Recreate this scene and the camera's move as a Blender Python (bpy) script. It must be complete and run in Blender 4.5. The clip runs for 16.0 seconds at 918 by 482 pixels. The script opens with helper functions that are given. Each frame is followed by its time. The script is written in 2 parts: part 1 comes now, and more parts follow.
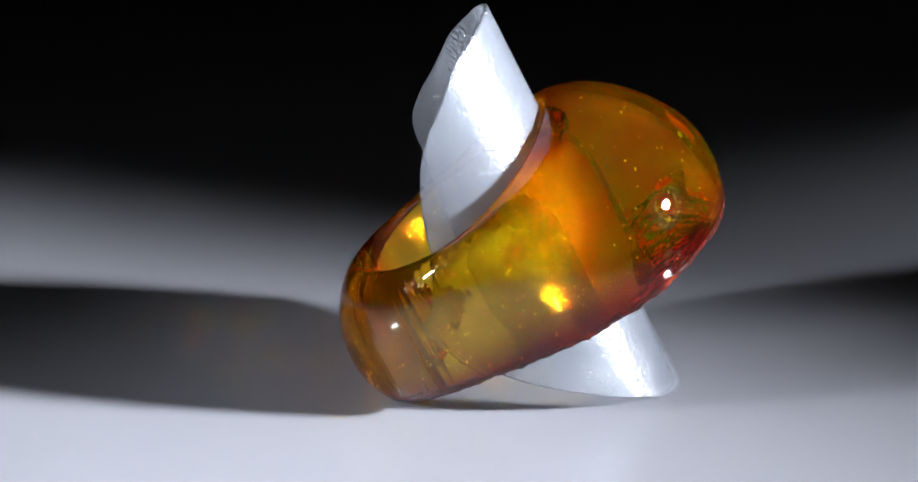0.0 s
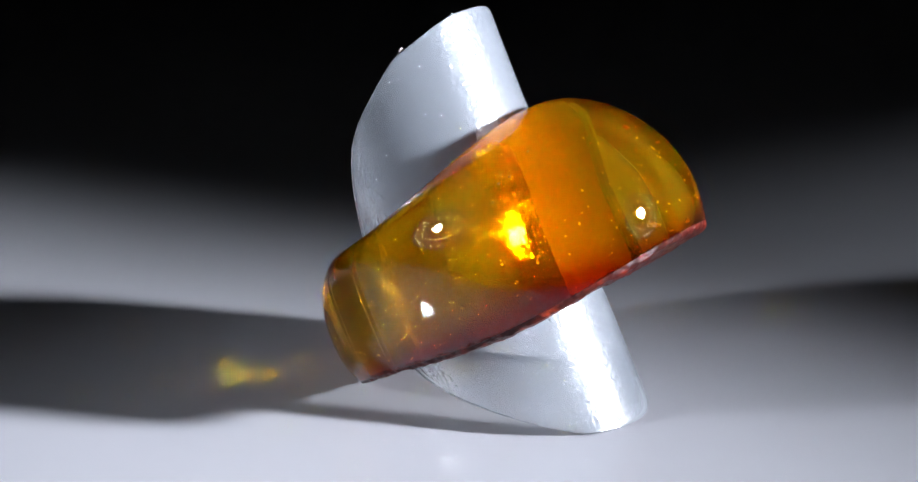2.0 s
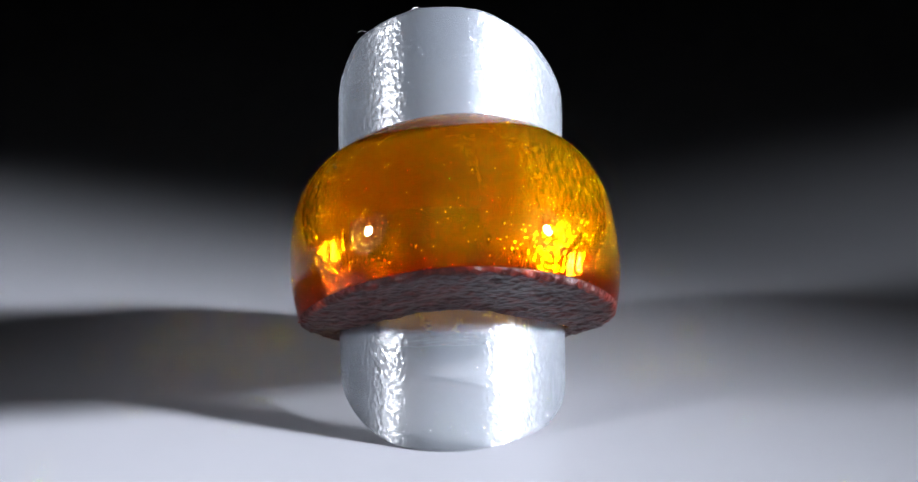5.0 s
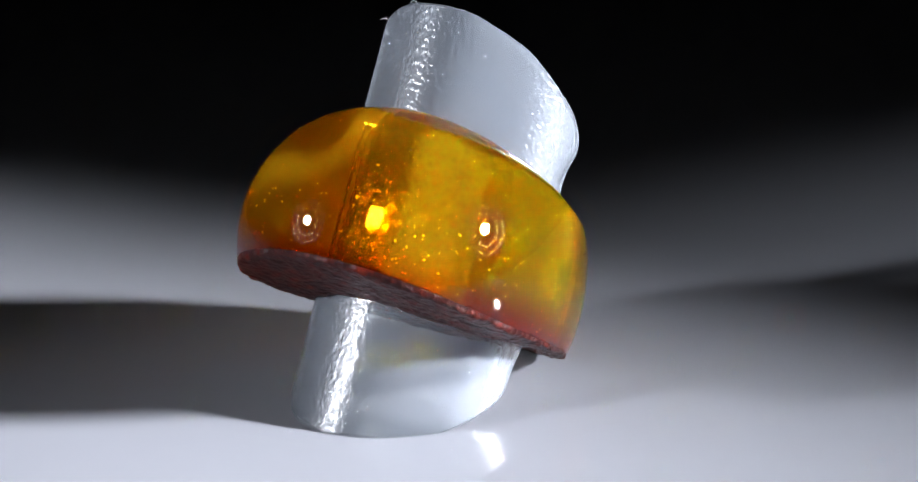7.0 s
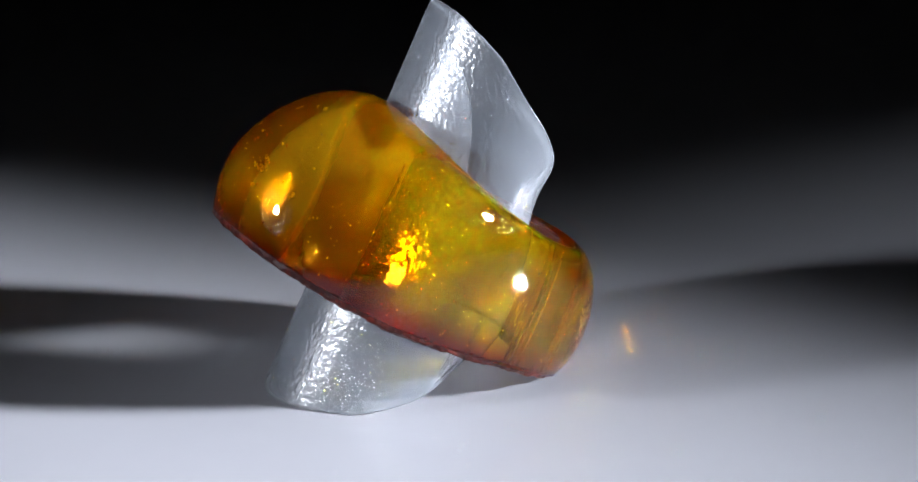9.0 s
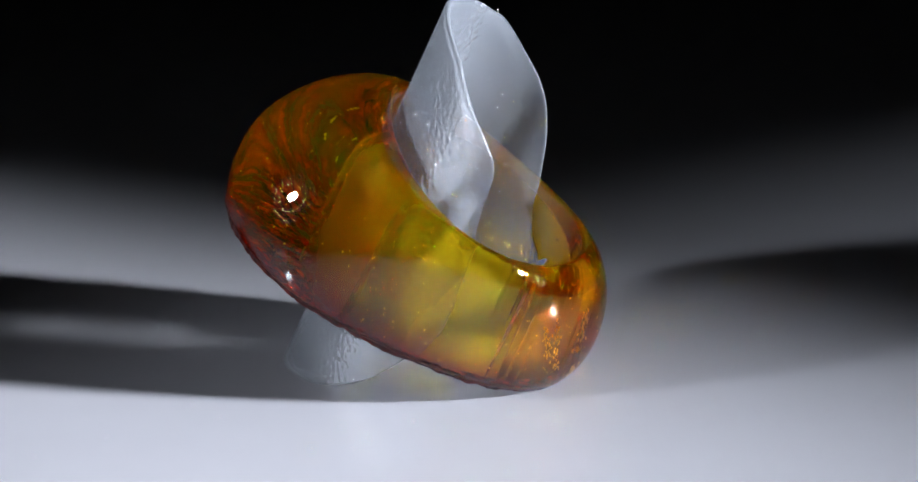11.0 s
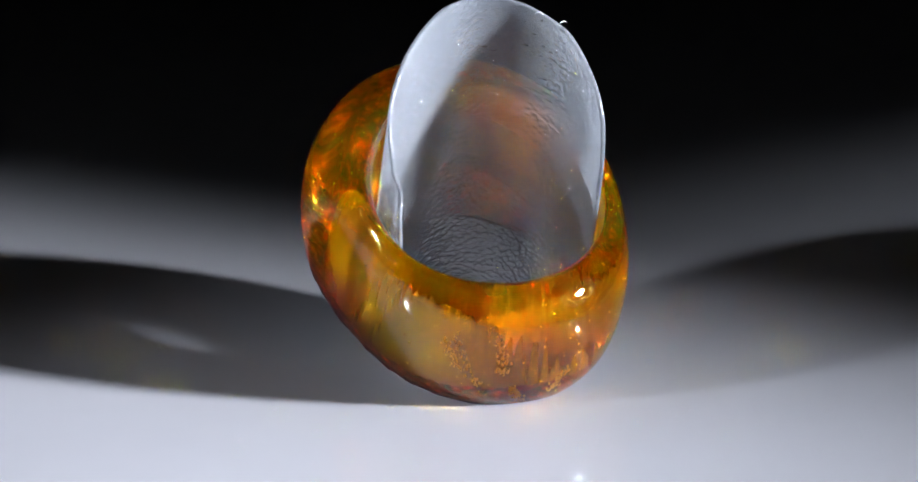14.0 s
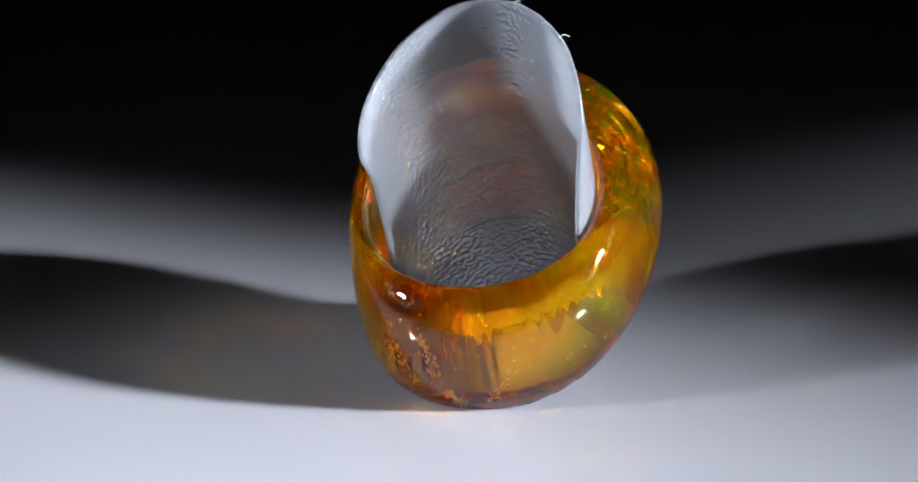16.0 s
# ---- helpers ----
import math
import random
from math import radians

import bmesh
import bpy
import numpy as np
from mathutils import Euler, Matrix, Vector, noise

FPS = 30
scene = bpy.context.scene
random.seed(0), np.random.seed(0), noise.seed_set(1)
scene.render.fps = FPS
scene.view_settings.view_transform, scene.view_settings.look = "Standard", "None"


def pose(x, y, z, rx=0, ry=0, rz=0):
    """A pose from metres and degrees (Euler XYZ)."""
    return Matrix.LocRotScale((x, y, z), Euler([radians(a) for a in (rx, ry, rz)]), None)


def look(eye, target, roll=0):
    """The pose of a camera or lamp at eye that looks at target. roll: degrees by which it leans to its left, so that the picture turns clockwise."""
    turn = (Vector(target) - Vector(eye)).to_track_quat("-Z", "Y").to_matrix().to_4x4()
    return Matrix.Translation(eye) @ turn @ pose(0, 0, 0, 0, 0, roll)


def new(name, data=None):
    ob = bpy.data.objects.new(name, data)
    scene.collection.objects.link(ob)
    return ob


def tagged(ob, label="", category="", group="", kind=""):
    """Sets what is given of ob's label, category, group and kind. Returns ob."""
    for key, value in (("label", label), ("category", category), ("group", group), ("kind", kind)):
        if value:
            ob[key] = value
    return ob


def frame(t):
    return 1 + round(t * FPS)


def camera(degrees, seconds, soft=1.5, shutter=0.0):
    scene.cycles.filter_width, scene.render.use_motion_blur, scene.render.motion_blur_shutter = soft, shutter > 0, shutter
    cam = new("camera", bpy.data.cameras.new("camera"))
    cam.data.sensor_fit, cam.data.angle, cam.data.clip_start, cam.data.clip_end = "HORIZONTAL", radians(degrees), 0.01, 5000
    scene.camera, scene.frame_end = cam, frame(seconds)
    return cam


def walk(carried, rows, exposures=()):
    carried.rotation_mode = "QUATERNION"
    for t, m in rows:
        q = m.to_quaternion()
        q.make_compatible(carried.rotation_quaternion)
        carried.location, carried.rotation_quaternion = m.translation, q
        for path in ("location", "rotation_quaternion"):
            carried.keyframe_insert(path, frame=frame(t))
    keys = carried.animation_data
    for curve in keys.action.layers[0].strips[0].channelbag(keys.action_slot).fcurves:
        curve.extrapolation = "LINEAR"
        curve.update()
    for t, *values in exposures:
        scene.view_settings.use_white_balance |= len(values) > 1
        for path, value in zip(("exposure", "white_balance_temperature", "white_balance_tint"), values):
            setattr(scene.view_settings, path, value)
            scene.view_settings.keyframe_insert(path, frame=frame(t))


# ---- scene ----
MM = 0.001
# A macro shot from a fixed camera: an amber ring on a rolled sheet of milky plastic turns slowly on a white glossy table.
cam = camera(22.538, 16.0, soft=1.6)
EL = radians(17.230)
TARGET = Vector(((-0.801), 0.0, 10.906)) * MM
EYE = TARGET - Vector((0.0, math.cos(EL), -math.sin(EL))) * 178.420 * MM
SHOT = look(EYE, TARGET, (-1.132))
scene.cycles.blur_glossy, scene.cycles.sample_clamp_indirect = 0.0, 0.0
walk(cam, [(0.0, SHOT), (16.0, SHOT)], exposures=[(0.0, 0.0), (16.0, 0.0)])

# ---- light: two studio lamps, one on each side of the table, in a dark room ----
world = bpy.data.worlds.new("dark_room")
scene.world = world
world.use_nodes = True
world.node_tree.nodes["Background"].inputs["Color"].default_value = (0.75, 0.85, 1.0, 1.0)
world.node_tree.nodes["Background"].inputs["Strength"].default_value = 0.0003

LAMPS = {
    "right": (Vector((355.0, -112.0, 135.0)) * MM, Vector((-219.0, 15.0, 0.0)) * MM),
    "left": (Vector((-350.0, -128.0, 145.0)) * MM, Vector((190.0, 29.0, 0.0)) * MM),
}
WATTS = {"right": 44.5, "left": 7.0}
CONE, CONE_BLEND = 20.6, 0.48


def lamp_light(side):
    eye, target = LAMPS[side]
    data = bpy.data.lights.new("lamp_light", "SPOT")
    data.energy, data.color = WATTS[side], (0.85, 0.895, 1.0)
    data.spot_size, data.spot_blend, data.shadow_soft_size = radians(CONE), CONE_BLEND, 0.021
    ob = new("lamp_light", data)
    ob.matrix_world = look(eye, target)
    return ob


for side in LAMPS:
    lamp_light(side)


# ---- the ring's form, which its colours follow ----
RING_TURN = Matrix.Rotation(radians(33.781), 3, "X") @ Matrix.Rotation(radians(3.292), 3, "Y")
RING_AT = Vector((1.012, 1.925, 10.095))
HOLE_R = 8.95


def ring_shape(a):
    c, s, c2, s2 = math.cos(a), math.sin(a), math.cos(2 * a), math.sin(2 * a)
    outer = 13.916 + 2.239 * c + 2.058 * c2 + 0.398 * s + (-0.338) * s2 + 0.062 * math.cos(3 * a) + 0.035 * math.sin(3 * a)
    top = 6.192 + 1.066 * c + 0.652 * c2 + 0.176 * s + (-0.138) * s2
    low = (-5.261) + (-1.303) * c + 0.237 * c2 + 0.106 * math.cos(3 * a) + 0.100 * math.cos(4 * a) + 0.479 * s + (-0.122) * s2
    return outer, top, low


def underside_plane():
    """The mean plane of the underside: its upward normal and its level along it, in metres."""
    pts = []
    for a in (0.0, 2 * math.pi / 3, 4 * math.pi / 3):
        outer, _, low = ring_shape(a)
        pts.append((RING_TURN @ Vector((outer * math.sin(a), outer * math.cos(a), low)) + RING_AT) * MM)
    up = (pts[1] - pts[0]).cross(pts[2] - pts[0]).normalized()
    up = up if up.z > 0 else -up
    return up, up.dot(pts[0])


# ---- materials ----
FILM_MILK = 0.26


def material(name):
    mat = bpy.data.materials.new(name)
    mat.use_nodes = True
    nt = mat.node_tree
    return mat, nt, nt.nodes["Principled BSDF"]


def node(nt, kind, **sockets):
    n = nt.nodes.new(kind)
    for key, value in sockets.items():
        n.inputs[key.replace("_", " ")].default_value = value
    return n


def ramp(nt, stops):
    n = nt.nodes.new("ShaderNodeValToRGB")
    els = n.color_ramp.elements
    while len(els) < len(stops):
        els.new(0.5)
    for e, (p, c) in zip(els, stops):
        e.position = p
        e.color = c if len(c) == 4 else (*c, 1.0)
    return n


def object_coords(nt):
    return nt.nodes.new("ShaderNodeTexCoord").outputs["Object"]


def noise_tex(nt, coords, scale, detail=4.0, rough=0.55):
    n = node(nt, "ShaderNodeTexNoise", Scale=scale, Detail=detail, Roughness=rough)
    nt.links.new(coords, n.inputs["Vector"])
    return n


def bump(nt, height, distance, strength=1.0, normal=None):
    n = node(nt, "ShaderNodeBump", Strength=strength, Distance=distance)
    nt.links.new(height, n.inputs["Height"])
    if normal is not None:
        nt.links.new(normal, n.inputs["Normal"])
    return n


def amber_material():
    mat, nt, p = material("amber")
    co = object_coords(nt)
    # honey in the thick end, with flowing veils; the thin end's dark cognac paints in light lost on long paths
    sep = nt.nodes.new("ShaderNodeSeparateXYZ")
    nt.links.new(co, sep.inputs[0])
    veil = noise_tex(nt, co, 130.0, 3.0)
    zone = node(nt, "ShaderNodeMapRange", From_Min=-0.016, From_Max=0.016)
    nt.links.new(sep.outputs["Y"], zone.inputs["Value"])
    add = nt.nodes.new("ShaderNodeMath")
    add.operation = "MULTIPLY_ADD"
    add.inputs[1].default_value = 0.22
    nt.links.new(veil.outputs["Fac"], add.inputs[0])
    nt.links.new(zone.outputs[0], add.inputs[2])
    col = ramp(nt, [(0.20, (0.62, 0.060, 0.0006)), (0.36, (0.97, 0.34, 0.004)), (0.48, (1.0, 0.66, 0.013)), (0.80, (1.0, 0.63, 0.010)), (1.0, (1.0, 0.46, 0.006))])
    nt.links.new(add.outputs[0], col.inputs["Fac"])
    # the weathered rind reddens the stone above its unpolished underside
    up, level = underside_plane()
    dot = nt.nodes.new("ShaderNodeVectorMath")
    dot.operation = "DOT_PRODUCT"
    dot.inputs[1].default_value = up
    nt.links.new(co, dot.inputs[0])
    stain = noise_tex(nt, co, 420.0, 4.0)
    lift = nt.nodes.new("ShaderNodeMath")
    lift.operation = "MULTIPLY_ADD"
    lift.inputs[1].default_value = -0.0012
    nt.links.new(stain.outputs["Fac"], lift.inputs[0])
    nt.links.new(dot.outputs["Value"], lift.inputs[2])
    depth = node(nt, "ShaderNodeMapRange", From_Min=level - 0.0006, From_Max=level + 0.0022, To_Min=1.0, To_Max=0.0)
    depth.interpolation_type = "SMOOTHSTEP"
    nt.links.new(lift.outputs[0], depth.inputs["Value"])
    rind = nt.nodes.new("ShaderNodeMix")
    rind.data_type = "RGBA"
    rind.inputs["B"].default_value = (0.60, 0.028, 0.002, 1.0)
    nt.links.new(depth.outputs[0], rind.inputs["Factor"])
    nt.links.new(col.outputs["Color"], rind.inputs["A"])
    tint = rind.outputs["Result"]
    nt.links.new(tint, p.inputs["Base Color"])
    cloud = noise_tex(nt, co, 260.0, 5.0)
    clear = ramp(nt, [(0.3, (0.99,) * 3), (0.75, (0.96,) * 3)])
    nt.links.new(cloud.outputs["Fac"], clear.inputs["Fac"])
    nt.links.new(clear.outputs["Color"], p.inputs["Transmission Weight"])
    p.inputs["IOR"].default_value = 1.54
    p.inputs["Roughness"].default_value = 0.0
    p.inputs["Subsurface Weight"].default_value = 1.0
    p.inputs["Subsurface Radius"].default_value = (1.0, 0.42, 0.06)
    p.inputs["Subsurface Scale"].default_value = 0.006
    fine = noise_tex(nt, co, 2600.0, 2.0)
    wave = noise_tex(nt, co, 240.0, 2.0)
    b = bump(nt, wave.outputs["Fac"], 0.00006, 0.25)
    b2 = bump(nt, fine.outputs["Fac"], 0.000006, 0.3, b.outputs["Normal"])
    nt.links.new(b2.outputs["Normal"], p.inputs["Normal"])
    # resin clouded by minute bubbles lets light wander into the stone
    tr = nt.nodes.new("ShaderNodeBsdfTranslucent")
    deep = node(nt, "ShaderNodeGamma", Gamma=1.5)
    nt.links.new(tint, deep.inputs["Color"])
    nt.links.new(deep.outputs[0], tr.inputs["Color"])
    mix = nt.nodes.new("ShaderNodeMixShader")
    milky = node(nt, "ShaderNodeMapRange", From_Min=0.35, From_Max=1.05, To_Min=0.012, To_Max=0.13)
    nt.links.new(add.outputs[0], milky.inputs["Value"])
    nt.links.new(milky.outputs[0], mix.inputs[0])
    nt.links.new(p.outputs[0], mix.inputs[1])
    nt.links.new(tr.outputs[0], mix.inputs[2])
    nt.links.new(mix.outputs[0], nt.nodes["Material Output"].inputs["Surface"])
    return mat


def crust_material():
    mat, nt, p = material("amber_crust")
    co = object_coords(nt)
    n = noise_tex(nt, co, 900.0, 6.0, 0.65)
    col = ramp(nt, [(0.3, (0.010, 0.0015, 0.001)), (0.5, (0.035, 0.004, 0.002)), (0.66, (0.12, 0.010, 0.003)), (0.8, (0.40, 0.06, 0.012))])
    nt.links.new(n.outputs["Fac"], col.inputs["Fac"])
    nt.links.new(col.outputs["Color"], p.inputs["Base Color"])
    p.inputs["Roughness"].default_value = 0.36
    p.inputs["Specular IOR Level"].default_value = 0.22
    v = node(nt, "ShaderNodeTexVoronoi", Scale=1500.0)
    nt.links.new(co, v.inputs["Vector"])
    b = bump(nt, v.outputs["Distance"], 0.00025, 0.8)
    b2 = bump(nt, n.outputs["Fac"], 0.0003, 0.8, b.outputs["Normal"])
    nt.links.new(b2.outputs["Normal"], p.inputs["Normal"])
    return mat


def rind_material():
    mat, nt, p = material("red_rind")
    co = object_coords(nt)
    n = noise_tex(nt, co, 1100.0, 5.0, 0.7)
    col = ramp(nt, [(0.34, (0.03, 0.002, 0.001)), (0.52, (0.16, 0.010, 0.003)), (0.64, (0.50, 0.04, 0.006)), (0.76, (1.0, 0.28, 0.04))])
    nt.links.new(n.outputs["Fac"], col.inputs["Fac"])
    nt.links.new(col.outputs["Color"], p.inputs["Base Color"])
    p.inputs["Roughness"].default_value = 0.16
    return mat


def plastic_material():
    """A thin frosted film: most light goes straight on, some is scattered to both sides, and the hammered skin glints."""
    mat, nt, p = material("milky_plastic")
    nt.nodes.remove(p)
    co = object_coords(nt)
    grain = noise_tex(nt, co, 2600.0, 0.6, 0.5)
    large = noise_tex(nt, co, 180.0, 3.0)
    col = ramp(nt, [(0.3, (0.70, 0.77, 0.87)), (0.7, (0.78, 0.84, 0.92))])
    nt.links.new(large.outputs["Fac"], col.inputs["Fac"])
    b = bump(nt, grain.outputs["Fac"], 0.00006, 0.8)
    clear = nt.nodes.new("ShaderNodeBsdfTransparent")
    clear.inputs["Color"].default_value = (0.97, 0.97, 0.96, 1.0)
    front = nt.nodes.new("ShaderNodeBsdfDiffuse")
    back = nt.nodes.new("ShaderNodeBsdfTranslucent")
    for n in (front, back):
        nt.links.new(col.outputs["Color"], n.inputs["Color"])
        nt.links.new(b.outputs["Normal"], n.inputs["Normal"])
    milk = node(nt, "ShaderNodeMixShader", Fac=0.5)
    nt.links.new(front.outputs[0], milk.inputs[1])
    nt.links.new(back.outputs[0], milk.inputs[2])
    film = node(nt, "ShaderNodeMixShader", Fac=FILM_MILK)
    nt.links.new(clear.outputs[0], film.inputs[1])
    nt.links.new(milk.outputs[0], film.inputs[2])
    gloss = node(nt, "ShaderNodeBsdfGlossy", Roughness=0.2)
    nt.links.new(b.outputs["Normal"], gloss.inputs["Normal"])
    skin_gloss = node(nt, "ShaderNodeFresnel", IOR=1.42)
    nt.links.new(b.outputs["Normal"], skin_gloss.inputs["Normal"])
    out = nt.nodes.new("ShaderNodeMixShader")
    nt.links.new(skin_gloss.outputs[0], out.inputs[0])
    nt.links.new(film.outputs[0], out.inputs[1])
    nt.links.new(gloss.outputs[0], out.inputs[2])
    nt.links.new(out.outputs[0], nt.nodes["Material Output"].inputs["Surface"])
    return mat


def table_material():
    mat, nt, p = material("white_gloss_table")
    co = object_coords(nt)
    n = noise_tex(nt, co, 35.0, 4.0)
    col = ramp(nt, [(0.3, (0.34, 0.34, 0.365)), (0.7, (0.365, 0.365, 0.39))])
    nt.links.new(n.outputs["Fac"], col.inputs["Fac"])
    nt.links.new(col.outputs["Color"], p.inputs["Base Color"])
    smear = noise_tex(nt, co, 60.0, 5.0)
    r = ramp(nt, [(0.3, (0.03,) * 3), (0.75, (0.06,) * 3)])
    nt.links.new(smear.outputs["Fac"], r.inputs["Fac"])
    nt.links.new(r.outputs["Color"], p.inputs["Roughness"])
    p.inputs["IOR"].default_value = 1.4
    return mat


def plain_material(name, colour, rough=0.6, metal=0.0, scale=40.0, glow=0.0):
    mat, nt, p = material(name)
    n = noise_tex(nt, object_coords(nt), scale, 4.0)
    col = ramp(nt, [(0.3, tuple(c * 0.85 for c in colour)), (0.7, colour)])
    nt.links.new(n.outputs["Fac"], col.inputs["Fac"])
    nt.links.new(col.outputs["Color"], p.inputs["Base Color"])
    p.inputs["Roughness"].default_value, p.inputs["Metallic"].default_value = rough, metal
    if glow:
        p.inputs["Emission Color"].default_value = (0.93, 0.96, 1.0, 1.0)
        p.inputs["Emission Strength"].default_value = glow
    return mat


AMBER, CRUST, RIND, PLASTIC, TABLE = amber_material(), crust_material(), rind_material(), plastic_material(), table_material()
BLACK = plain_material("black_wall", (0.012, 0.012, 0.014), 0.9, 0.0, 6.0)
LAMP_BODY = plain_material("black_aluminium", (0.02, 0.02, 0.022), 0.4, 0.6)
DIODE = plain_material("white_diode", (0.9, 0.9, 0.9), 0.3, 0.0, 40.0, 9.0)
FLECK = plain_material("gold_fleck", (0.95, 0.78, 0.25), 0.25, 0.0, 800.0)
SPANGLE = plain_material("red_spangle", (0.85, 0.16, 0.02), 0.12, 0.6, 800.0)
GOLD = plain_material("golden_crumb", (1.0, 0.95, 0.55), 0.5, 0.0, 800.0)
PIT = plain_material("dark_pit", (0.03, 0.015, 0.008), 0.8, 0.0, 800.0)
LINT = plain_material("lint", (0.75, 0.75, 0.75), 0.7, 0.0, 800.0)


# ---- mesh helpers ----
def part(name, bm, mat, parent=None, label="", smooth=True):
    bm.normal_update()
    me = bpy.data.meshes.new(name)
    bm.to_mesh(me)
    bm.free()
    if smooth:
        me.polygons.foreach_set("use_smooth", [True] * len(me.polygons))
    me.materials.append(mat)
    ob = new(name, me)
    if parent is not None:
        ob.parent = parent
    if label:
        ob["label"] = label
    return ob


def skin(rows, closed_rows=True, closed_cols=False):
    """A bmesh through rows of points."""
    bm = bmesh.new()
    grid = [[bm.verts.new(p) for p in row] for row in rows]
    a, b = len(grid), len(grid[0])
    for i in range(a if closed_cols else a - 1):
        for j in range(b if closed_rows else b - 1):
            i2, j2 = (i + 1) % a, (j + 1) % b
            bm.faces.new((grid[i][j], grid[i][j2], grid[i2][j2], grid[i2][j]))
    return bm


def thread(points, radius):
    """A thin five-sided thread through points in millimetres."""
    rows = []
    for i, p in enumerate(points):
        way = (points[min(i + 1, len(points) - 1)] - points[max(i - 1, 0)]).normalized()
        u = way.orthogonal().normalized()
        v = way.cross(u)
        rows.append([(p + (u * math.cos(k * 1.2566) + v * math.sin(k * 1.2566)) * radius) * MM for k in range(5)])
    return skin(rows)


def slab(x0, x1, y0, y1, z0, z1):
    bm = bmesh.new()
    bmesh.ops.create_cube(bm, size=1.0)
    for v in bm.verts:
        v.co = ((x0 + x1) / 2 + v.co.x * (x1 - x0), (y0 + y1) / 2 + v.co.y * (y1 - y0), (z0 + z1) / 2 + v.co.z * (z1 - z0))
    return bm


def smooth_table(keys, x):
    """Piecewise smooth interpolation through (x, y) keys."""
    xs, ys = [k[0] for k in keys], [k[1] for k in keys]
    if x <= xs[0]:
        return ys[0]
    if x >= xs[-1]:
        return ys[-1]
    i = max(k for k in range(len(xs) - 1) if xs[k] <= x)
    m = []
    for k in (i, i + 1):
        if k in (0, len(xs) - 1):
            m.append(0.0)
        else:
            d1, d2 = (ys[k] - ys[k - 1]) / (xs[k] - xs[k - 1]), (ys[k + 1] - ys[k]) / (xs[k + 1] - xs[k])
            m.append(0.0 if d1 * d2 <= 0 else 2 * d1 * d2 / (d1 + d2))
    h = xs[i + 1] - xs[i]
    s = (x - xs[i]) / h
    return ((1 + 2 * s) * (1 - s) ** 2 * ys[i] + s * (1 - s) ** 2 * h * m[0] + s * s * (3 - 2 * s) * ys[i + 1] + s * s * (s - 1) * h * m[1])


# ---- the setting ----
table = part("table", slab(-0.9, 0.9, -0.9, 0.9, -0.02, 0.0), TABLE, smooth=False)
tagged(table, "white glossy tabletop under two crossing lamp beams", "table", kind="structure")
for wall, box in {"wall_north": (-0.95, 0.95, 0.9, 0.95, -0.02, 1.2), "wall_south": (-0.95, 0.95, -0.95, -0.9, -0.02, 1.2),
                  "wall_east": (0.9, 0.95, -0.9, 0.9, -0.02, 1.2), "wall_west": (-0.95, -0.9, -0.9, 0.9, -0.02, 1.2),
                  "ceiling": (-0.95, 0.95, -0.95, 0.95, 1.2, 1.25)}.items():
    tagged(part(wall, slab(*box), BLACK, smooth=False), "unlit black wall of a dark room", "wall", kind="structure")


# ---- lamps, seen as highlights in the amber ----
def lathe(profile, n=48):
    return skin([[(r * math.cos(2 * math.pi * k / n), r * math.sin(2 * math.pi * k / n), z) for k in range(n)] for r, z in profile])


RINGS = ((20, 0.060), (32, 0.088))


def studio_lamp(side):
    eye, target = LAMPS[side]
    ob = new("studio_lamp")
    tagged(ob, "round black studio lamp with rings of small white diodes", "lamp", "lamps beside the table")
    part("housing", lathe([(0.0001, 0.060), (0.040, 0.060), (0.090, 0.040), (0.102, 0.020), (0.102, 0.0), (0.098, 0.0), (0.096, 0.016), (0.0001, 0.018)]), LAMP_BODY, ob)
    for count, radius in RINGS:
        for k in range(count):
            bm = bmesh.new()
            a = 2 * math.pi * k / count
            bmesh.ops.create_uvsphere(bm, u_segments=10, v_segments=6, radius=0.0040, matrix=Matrix.Translation((radius * math.cos(a), radius * math.sin(a), 0.014)))
            part("diode", bm, DIODE, ob)
    # added unseen black cells, one before each diode, keep spill off the dark table
    bm = bmesh.new()
    for count, radius in RINGS:
        for k in range(count):
            a = 2 * math.pi * k / count
            loops = []
            for r, z in ((0.0080, 0.016), (0.0080, -0.018), (0.0075, -0.018), (0.0075, 0.016)):
                loops.append([bm.verts.new((radius * math.cos(a) + r * math.cos(q * math.pi / 3), radius * math.sin(a) + r * math.sin(q * math.pi / 3), z)) for q in range(6)])
            for u in range(3):
                for q in range(6):
                    bm.faces.new((loops[u][q], loops[u][(q + 1) % 6], loops[u + 1][(q + 1) % 6], loops[u + 1][q]))
    part("spill_baffle", bm, LAMP_BODY, ob, smooth=False)
    aim = look(eye, target)
    ob.matrix_world = aim
    # a post that carries the lamp from the table
    spot = aim @ Vector((0, 0, 0.05))
    bm = lathe([(0.0001, 0.0), (0.045, 0.0), (0.045, 0.006), (0.006, 0.010), (0.006, spot.z - 0.004), (0.0001, spot.z - 0.004)])
    bm.transform(aim.inverted() @ Matrix.Translation((spot.x, spot.y, 0.0)))
    part("post", bm, LAMP_BODY, ob)
    return ob


for side in LAMPS:
    studio_lamp(side)

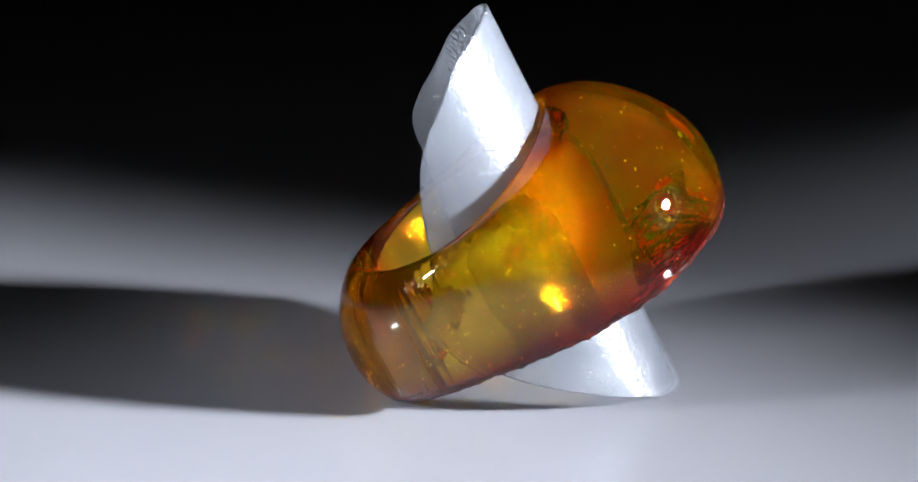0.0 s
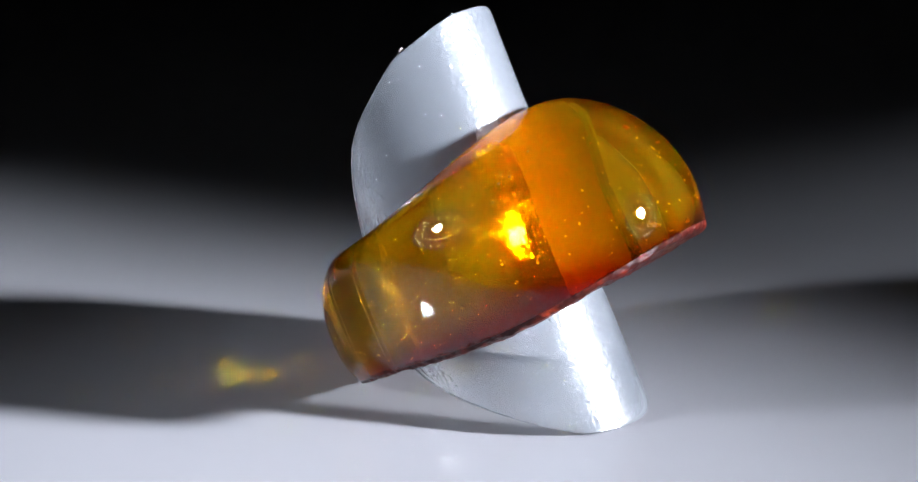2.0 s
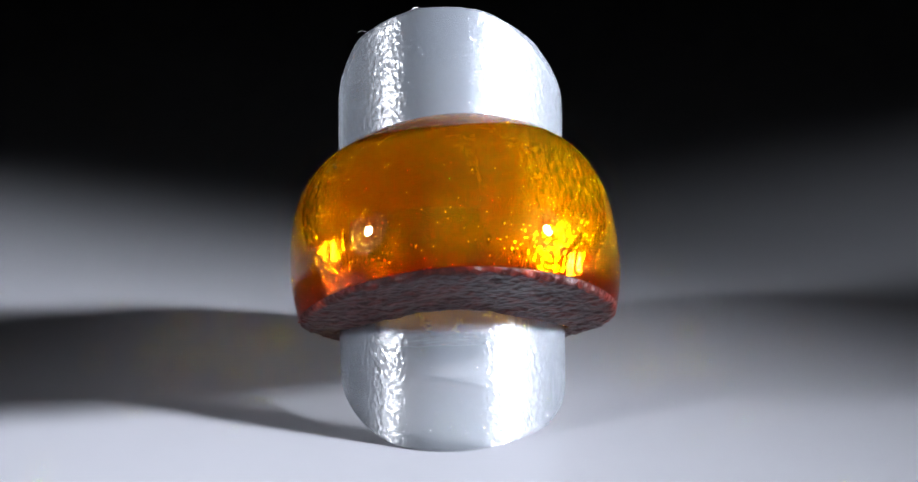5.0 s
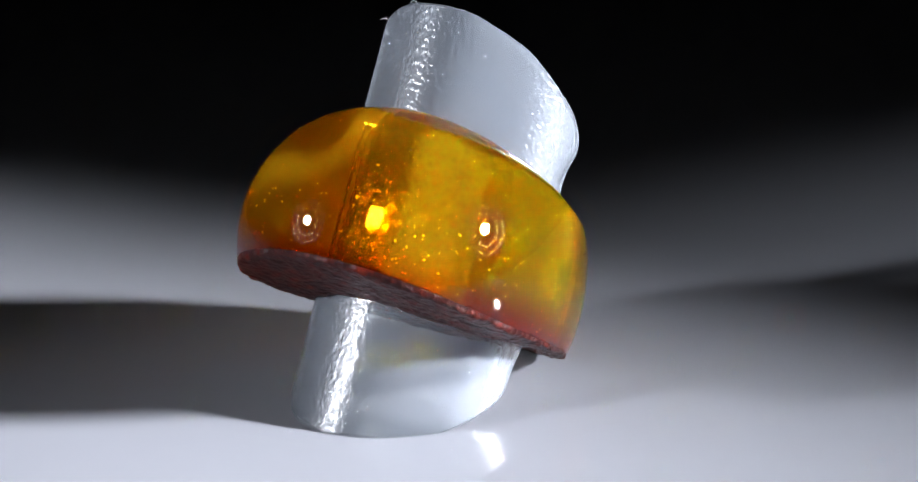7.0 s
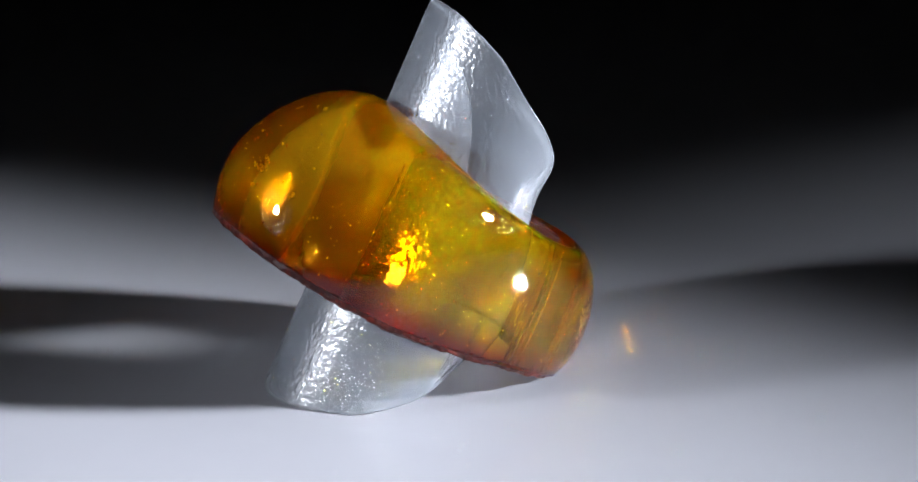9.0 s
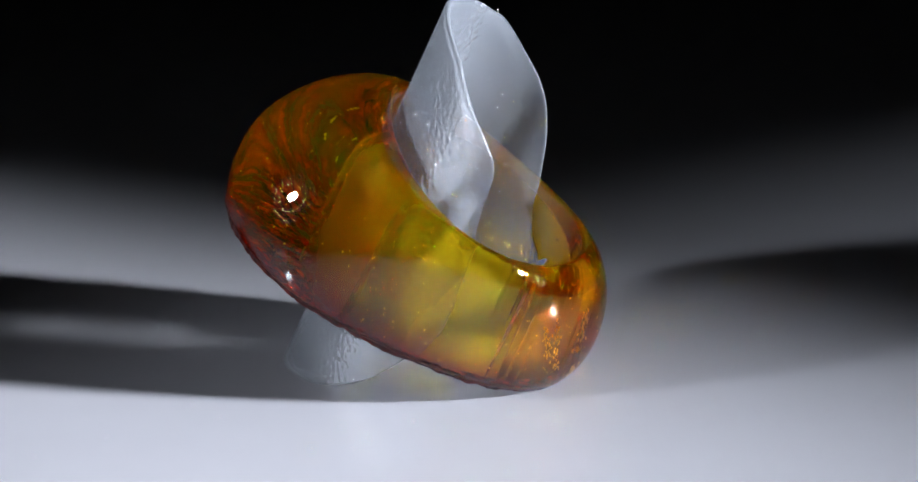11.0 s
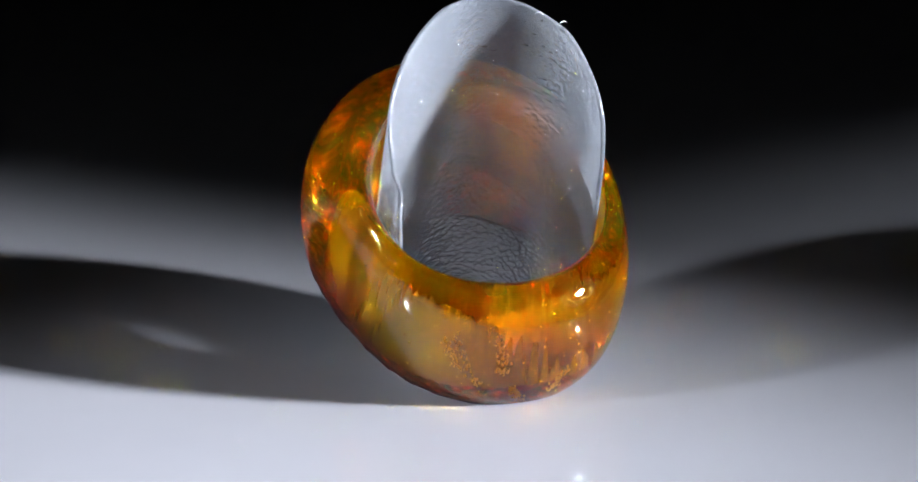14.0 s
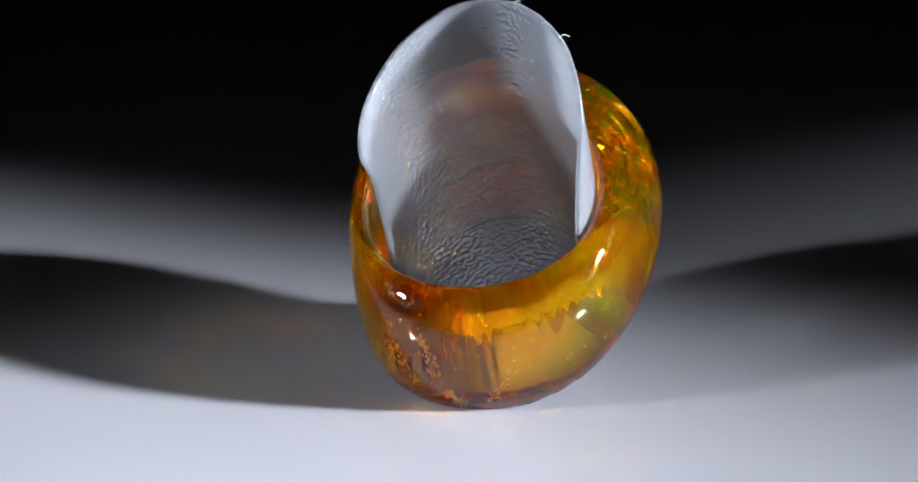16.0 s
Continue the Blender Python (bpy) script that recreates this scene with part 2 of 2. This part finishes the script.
# ---- the rolled plastic sheet ----
TUBE_R, TUBE_THICK = 8.75, 0.32
TUBE_TURN = Matrix.Rotation(radians(25.985), 3, "X") @ Matrix.Rotation(radians((-0.332)), 3, "Y")
TUBE_BASE = Vector((1.380, 6.567, 0.0))
RIM = [(-113, 10.5), (-109, 15.0), (-105.5, 17.6), (-103, 20.9), (-100, 22.1), (-89, 23.7), (-77, 24.9), (-66, 26.0), (-53, 27.1), (-32, 28.1), (-15, 28.7),
       (0, 28.8), (14, 28.75), (23, 28.5), (39, 27.8), (51, 27.2), (59, 26.4), (69, 25.2), (84, 23.3), (92, 21.8), (97, 20.4), (101, 19.0), (106, 16.6), (111, 13.6), (118, 11.8), (128, 10.8), (138, 9.4)]
FOOT = [(-113, 6.0), (-105, 3.9), (-97, 2.6), (-84, 1.15), (-65, 0.3), (-49, 0.0), (15, 0.0), (30, 0.15), (41, 0.6), (72, 2.0), (90, 2.8), (103, 3.6), (116, 5.0), (138, 8.4)]


def tube_point(angle, height, radius):
    a = radians(angle)
    return TUBE_TURN @ Vector((radius * math.sin(a), radius * math.cos(a), height)) + TUBE_BASE


def give(angle, height):
    """How far the springy sheet is pressed in from a true cylinder."""
    up = min(max(height / 22.0, 0.0), 1.0)
    low = 1.0 - min(max(height / 10.0, 0.0), 1.0)
    curl = min(max((21.6 - height) / 3.0, 0.0), 1.0) * min(max((-88 - angle) / 15.0, 0.0), 1.0)
    return -0.7 * curl * curl * (3 - 2 * curl) - (0.50 + 0.50 * up) * math.exp(-((angle + 48) / 36) ** 2) - 0.28 * low * math.exp(-((angle - 85) / 45) ** 2)


def foot_height(angle):
    p, up = tube_point(angle, 0.0, TUBE_R), TUBE_TURN @ Vector((0, 0, 1))
    return -p.z / up.z + smooth_table(FOOT, angle) + 0.02


def hammered(angle, height):
    """Fine hammered relief of the sheet, in millimetres."""
    q = Vector((angle * 0.155, height, 0.0))
    return 0.030 * noise.noise(q * 3.3) + 0.008 * noise.noise(q * 6.0 + Vector((7, 3, 1)))


def plastic_sheet():
    ob = new("ring_stand")
    tagged(ob, "rolled milky translucent plastic sheet standing inside the amber ring", "ring stand")
    m, n = 400, 280
    verts, faces = [], []
    for k in range(m + 1):
        a = -113 + 251 * k / m
        lo, hi = foot_height(a), smooth_table(RIM, a)
        hi += 0.05 * noise.noise((a * 0.25, 3.1, 0.0))
        for side in (0, 1):
            for i in range(n + 1):
                s = i / n
                h = lo + (hi - lo) * s
                r = TUBE_R - side * TUBE_THICK + give(a, h) + 0.04 * noise.noise((a * 0.02, h * 0.08, 7.0)) + hammered(a + side * 400, h)
                verts.append(tube_point(a, h, r) * MM)
    row = 2 * (n + 1)
    for k in range(m):
        p, q = k * row, (k + 1) * row
        for i in range(n):
            faces.append((p + i, p + i + 1, q + i + 1, q + i))
            faces.append((p + n + 1 + i, q + n + 1 + i, q + n + 2 + i, p + n + 2 + i))
        faces.append((p + n, p + 2 * n + 1, q + 2 * n + 1, q + n))
        faces.append((p, q, q + n + 1, p + n + 1))
    for p in (0, m * row):
        for i in range(n):
            f = (p + i, p + i + 1, p + n + 2 + i, p + n + 1 + i)
            faces.append(f[::-1] if p == 0 else f)
    me = bpy.data.meshes.new("sheet")
    me.from_pydata(verts, [], faces)
    me.polygons.foreach_set("use_smooth", [True] * len(me.polygons))
    me.materials.append(PLASTIC)
    sheet = new("sheet", me)
    sheet.parent = ob
    # bits of lint caught on the cut edge
    for a, lean, size in ((15, 1, 0.5), (37, -1, 0.7), (46, 1, 0.8)):
        top = tube_point(a, smooth_table(RIM, a), TUBE_R - 0.15)
        line = [top + Vector((lean * size * s * 0.9, 0.2 * s, size * (1.1 * s - 1.0 * s * s))) for s in (0.0, 0.2, 0.4, 0.6, 0.8, 1.0)]
        part("lint", thread(line, 0.025), LINT, ob, "stray white fibre")
    return ob


# ---- the amber ring ----
_to_ring = RING_TURN.transposed()
_axis = _to_ring @ (TUBE_TURN @ Vector((0, 0, 1)))
_foot = _to_ring @ (TUBE_BASE - RING_AT)


def hole_centre(z):
    """Where the hole's axis, which follows the sheet's, passes the height z of the ring's own space."""
    p = _foot + _axis * ((z - _foot.z) / _axis.z)
    return p.x, p.y


def ring_point(a, r, z, blend):
    """blend 1 at the hole, 0 at the outside."""
    cx, cy = hole_centre(z)
    p = Vector((r * math.sin(a) + cx * blend, r * math.cos(a) + cy * blend, z))
    return (RING_TURN @ p + RING_AT) * MM


def ring_profile(a):
    """The polished outline from the hole's lower edge over the dome to the outer lower edge, and the rough underside."""
    outer, top, low = ring_shape(a)
    mid = low + (top - low) * min(max(0.296 + 0.042 * math.cos(a), 0.1), 0.6)
    n = 2.0 / min(max(2.029 + 0.006 * math.cos(a) + (-0.276) * math.cos(2 * a), 1.2), 3.0)
    taper = max(0.135 + 0.002 * math.cos(a) + (-0.021) * math.cos(2 * a), 0.03)
    # drill marks run along the hole, deepest in the thin side
    mark = (0.012 + 0.045 * max(0.0, -math.cos(a))) * (noise.noise((a * 22.0, 0.4, 0.0)) + 0.6 * noise.noise((a * 55.0, 2.4, 0.0)))
    polished = [(HOLE_R + 0.04 + mark, low + 0.25 + (top - 0.7 - low - 0.25) * k / 9, 1.0) for k in range(10)]
    polished += [(HOLE_R + 0.03, top - 0.42, 1.0), (HOLE_R + 0.12, top - 0.2, 1.0), (HOLE_R + 0.26, top - 0.06, 1.0)]
    for k in range(27):
        u = math.pi / 2 * k / 26
        f = math.sin(u) ** n
        polished.append((HOLE_R + 0.4 + (outer - HOLE_R - 0.4) * f, mid + (top - mid) * max(math.cos(u), 0.0) ** n, 1.0 - f))
    for k in range(1, 11):
        u = 0.9 * k / 10
        polished.append((outer - (outer - HOLE_R) * taper * u * u, mid + (low - mid) * u, 0.0))
    edge = outer - (outer - HOLE_R) * taper
    rough = [polished[-1]]
    for u in (0.94, 0.975):
        rough.append((outer - (outer - HOLE_R) * taper * (u * u + 0.02), mid + (low - mid) * u, 0.0))
    for k in range(16):
        f = k / 15
        rough.append((edge - 0.25 + (HOLE_R - edge + 0.25) * f, low - 0.05 * math.sin(math.pi * f), f))
    rough.append((HOLE_R, low + 0.25, 1.0))
    return polished, rough


def amber_ring():
    ob = new("amber_ring")
    tagged(ob, "polished honey amber ring with thick domed side and rough red underside", "ring")
    n = 420
    body, under = [], []
    for k in range(n):
        a = 2 * math.pi * k / n
        polished, rough = ring_profile(a)
        body.append([ring_point(a, *q) for q in polished])
        row = []
        for i, q in enumerate(rough):
            p = ring_point(a, *q)
            if 0 < i < len(rough) - 1:
                w = 0.16 * noise.fractal(p * 900.0, 0.8, 2.0, 4) + 0.10 * noise.noise(p * 330.0)
                p = p + RING_TURN @ Vector((0, 0, 1)) * (w * MM)
            row.append(p)
        under.append(row)
    bm = skin([list(r) for r in zip(*body)])
    part("polished_body", bm, AMBER, ob, "clear honey and cognac amber, polished")
    bm = skin([list(r) for r in zip(*under)])
    part("underside", bm, CRUST, ob, "rough unpolished dark red amber crust")
    # the glittering red rind inside the stone, just above the underside
    flakes = []
    n = 300
    for i in range(20):
        f = i / 19
        row = []
        for k in range(n):
            a = 2 * math.pi * k / n
            outer, top, low = ring_shape(a)
            edge = ring_profile(a)[1][1][0] - 0.22
            p = ring_point(a, edge + (HOLE_R + 0.12 - edge) * f, low + 0.55 - 0.15 * f, f)
            w = 0.16 * noise.noise(p * 2300.0) + 0.16 * noise.noise(p * 900.0)
            row.append(p + RING_TURN @ Vector((0, 0, 1)) * (w * MM))
        flakes.append(row)
    part("rind", skin(flakes), RIND, ob, "glittering red oxidised layer", smooth=False)
    # dark pits in the polish
    for a, u in ((0.60, 14), (0.63, 15), (0.57, 15), (0.70, 17), (0.42, 13), (-0.35, 16), (2.2, 16), (-1.9, 15)):
        q = ring_profile(a)[0][13 + u]
        p = ring_point(a, *q)
        bm = bmesh.new()
        bmesh.ops.create_icosphere(bm, subdivisions=2, radius=0.11 * MM, matrix=Matrix.Translation(p) @ Matrix.Diagonal((1.0, 0.7, 0.6, 1.0)))
        for v in bm.verts:
            v.co += (v.co - p) * 0.7 * noise.noise(v.co * 9000.0)
        part("pit", bm, PIT, ob)
    # tiny gas bubbles and flecks caught in the resin
    bm = bmesh.new()
    rnd = random.Random(5)
    for _ in range(340):
        a = rnd.uniform(0, 2 * math.pi)
        outer, top, low = ring_shape(a)
        f = rnd.uniform(0.12, 0.8)
        r = HOLE_R + (outer - HOLE_R) * f
        z = low + 0.6 + (top - low) * (1 - f * 0.8) * rnd.uniform(0.05, 0.75)
        p = ring_point(a, r, z, 1 - f)
        size = rnd.choice((0.035, 0.045, 0.05, 0.06, 0.09)) * MM
        m = Matrix.Translation(p) @ Euler((rnd.uniform(0, 6), rnd.uniform(0, 6), 0)).to_matrix().to_4x4() @ Matrix.Diagonal((1, 1, 0.3, 1))
        bmesh.ops.create_icosphere(bm, subdivisions=1, radius=size, matrix=m)
    flecks = part("flecks", bm, FLECK, ob, "golden specks inside the amber")
    flecks["kind"] = "stuff"
    # red sun spangles, thickest towards the underside
    bm = bmesh.new()
    for _ in range(420):
        a = rnd.gauss(0.0, 1.5)
        outer, top, low = ring_shape(a)
        f = rnd.uniform(0.25, 0.93)
        z = low + 0.5 + (top - low) * (1 - f * 0.75) * rnd.random() ** 2.2 * 0.8
        p = ring_point(a, HOLE_R + (outer - HOLE_R) * f, z, 1 - f)
        size = rnd.choice((0.03, 0.04, 0.05, 0.06, 0.09)) * MM
        m = Matrix.Translation(p) @ Euler((rnd.uniform(0, 6), rnd.uniform(0, 6), 0)).to_matrix().to_4x4() @ Matrix.Diagonal((1.0, rnd.uniform(0.5, 1.0), 0.12, 1))
        bmesh.ops.create_icosphere(bm, subdivisions=1, radius=size, matrix=m)
    spangles = part("spangles", bm, SPANGLE, ob, "glittering red spangles inside the amber")
    spangles["kind"] = "stuff"
    # crumbling golden inclusions that stand in the thin side
    for a0, lean, lo_z, hi_z, width in ((0.12, 0.10, 0.30, 0.74, 0.34), (0.33, 0.22, 0.22, 0.66, 0.26), (0.42, 0.16, 0.30, 0.60, 0.18), (-0.28, -0.12, 0.12, 0.30, 0.20), (-0.02, 0.06, 0.06, 0.20, 0.26)):
        bm = bmesh.new()
        for i in range(64):
            s = rnd.random()
            a = math.pi + a0 + lean * (s - 0.5) + rnd.gauss(0, 0.010 + width * 0.035 * (1 - s))
            outer, top, low = ring_shape(a)
            f = 0.62 + rnd.gauss(0, 0.05)
            z = low + (top - low) * (lo_z + (hi_z - lo_z) * s)
            p = ring_point(a, HOLE_R + (outer - HOLE_R) * f, z, 1 - f)
            size = rnd.uniform(0.04, 0.14) * (0.45 + width) * MM
            start = len(bm.verts)
            bmesh.ops.create_icosphere(bm, subdivisions=2, radius=size, matrix=Matrix.Translation(p) @ Matrix.Diagonal((1.0, 0.5, 1.6, 1.0)))
            bm.verts.ensure_lookup_table()
            for v in bm.verts[start:]:
                v.co += (v.co - p) * 0.9 * noise.noise(v.co * 6000.0)
        part("inclusion", bm, GOLD, ob, "crumbly golden inclusion")
    return ob


STAND, RING = plastic_sheet(), amber_ring()


def motions():
    """Both turn together, clockwise seen from above, once in about twenty seconds."""
    rows = [(t, pose(0, 0, 0, 0, 0, -360.0 / 19.974 * (t - 14.921))) for t in range(0, 17)]
    walk(STAND, rows)
    walk(RING, rows)


motions()
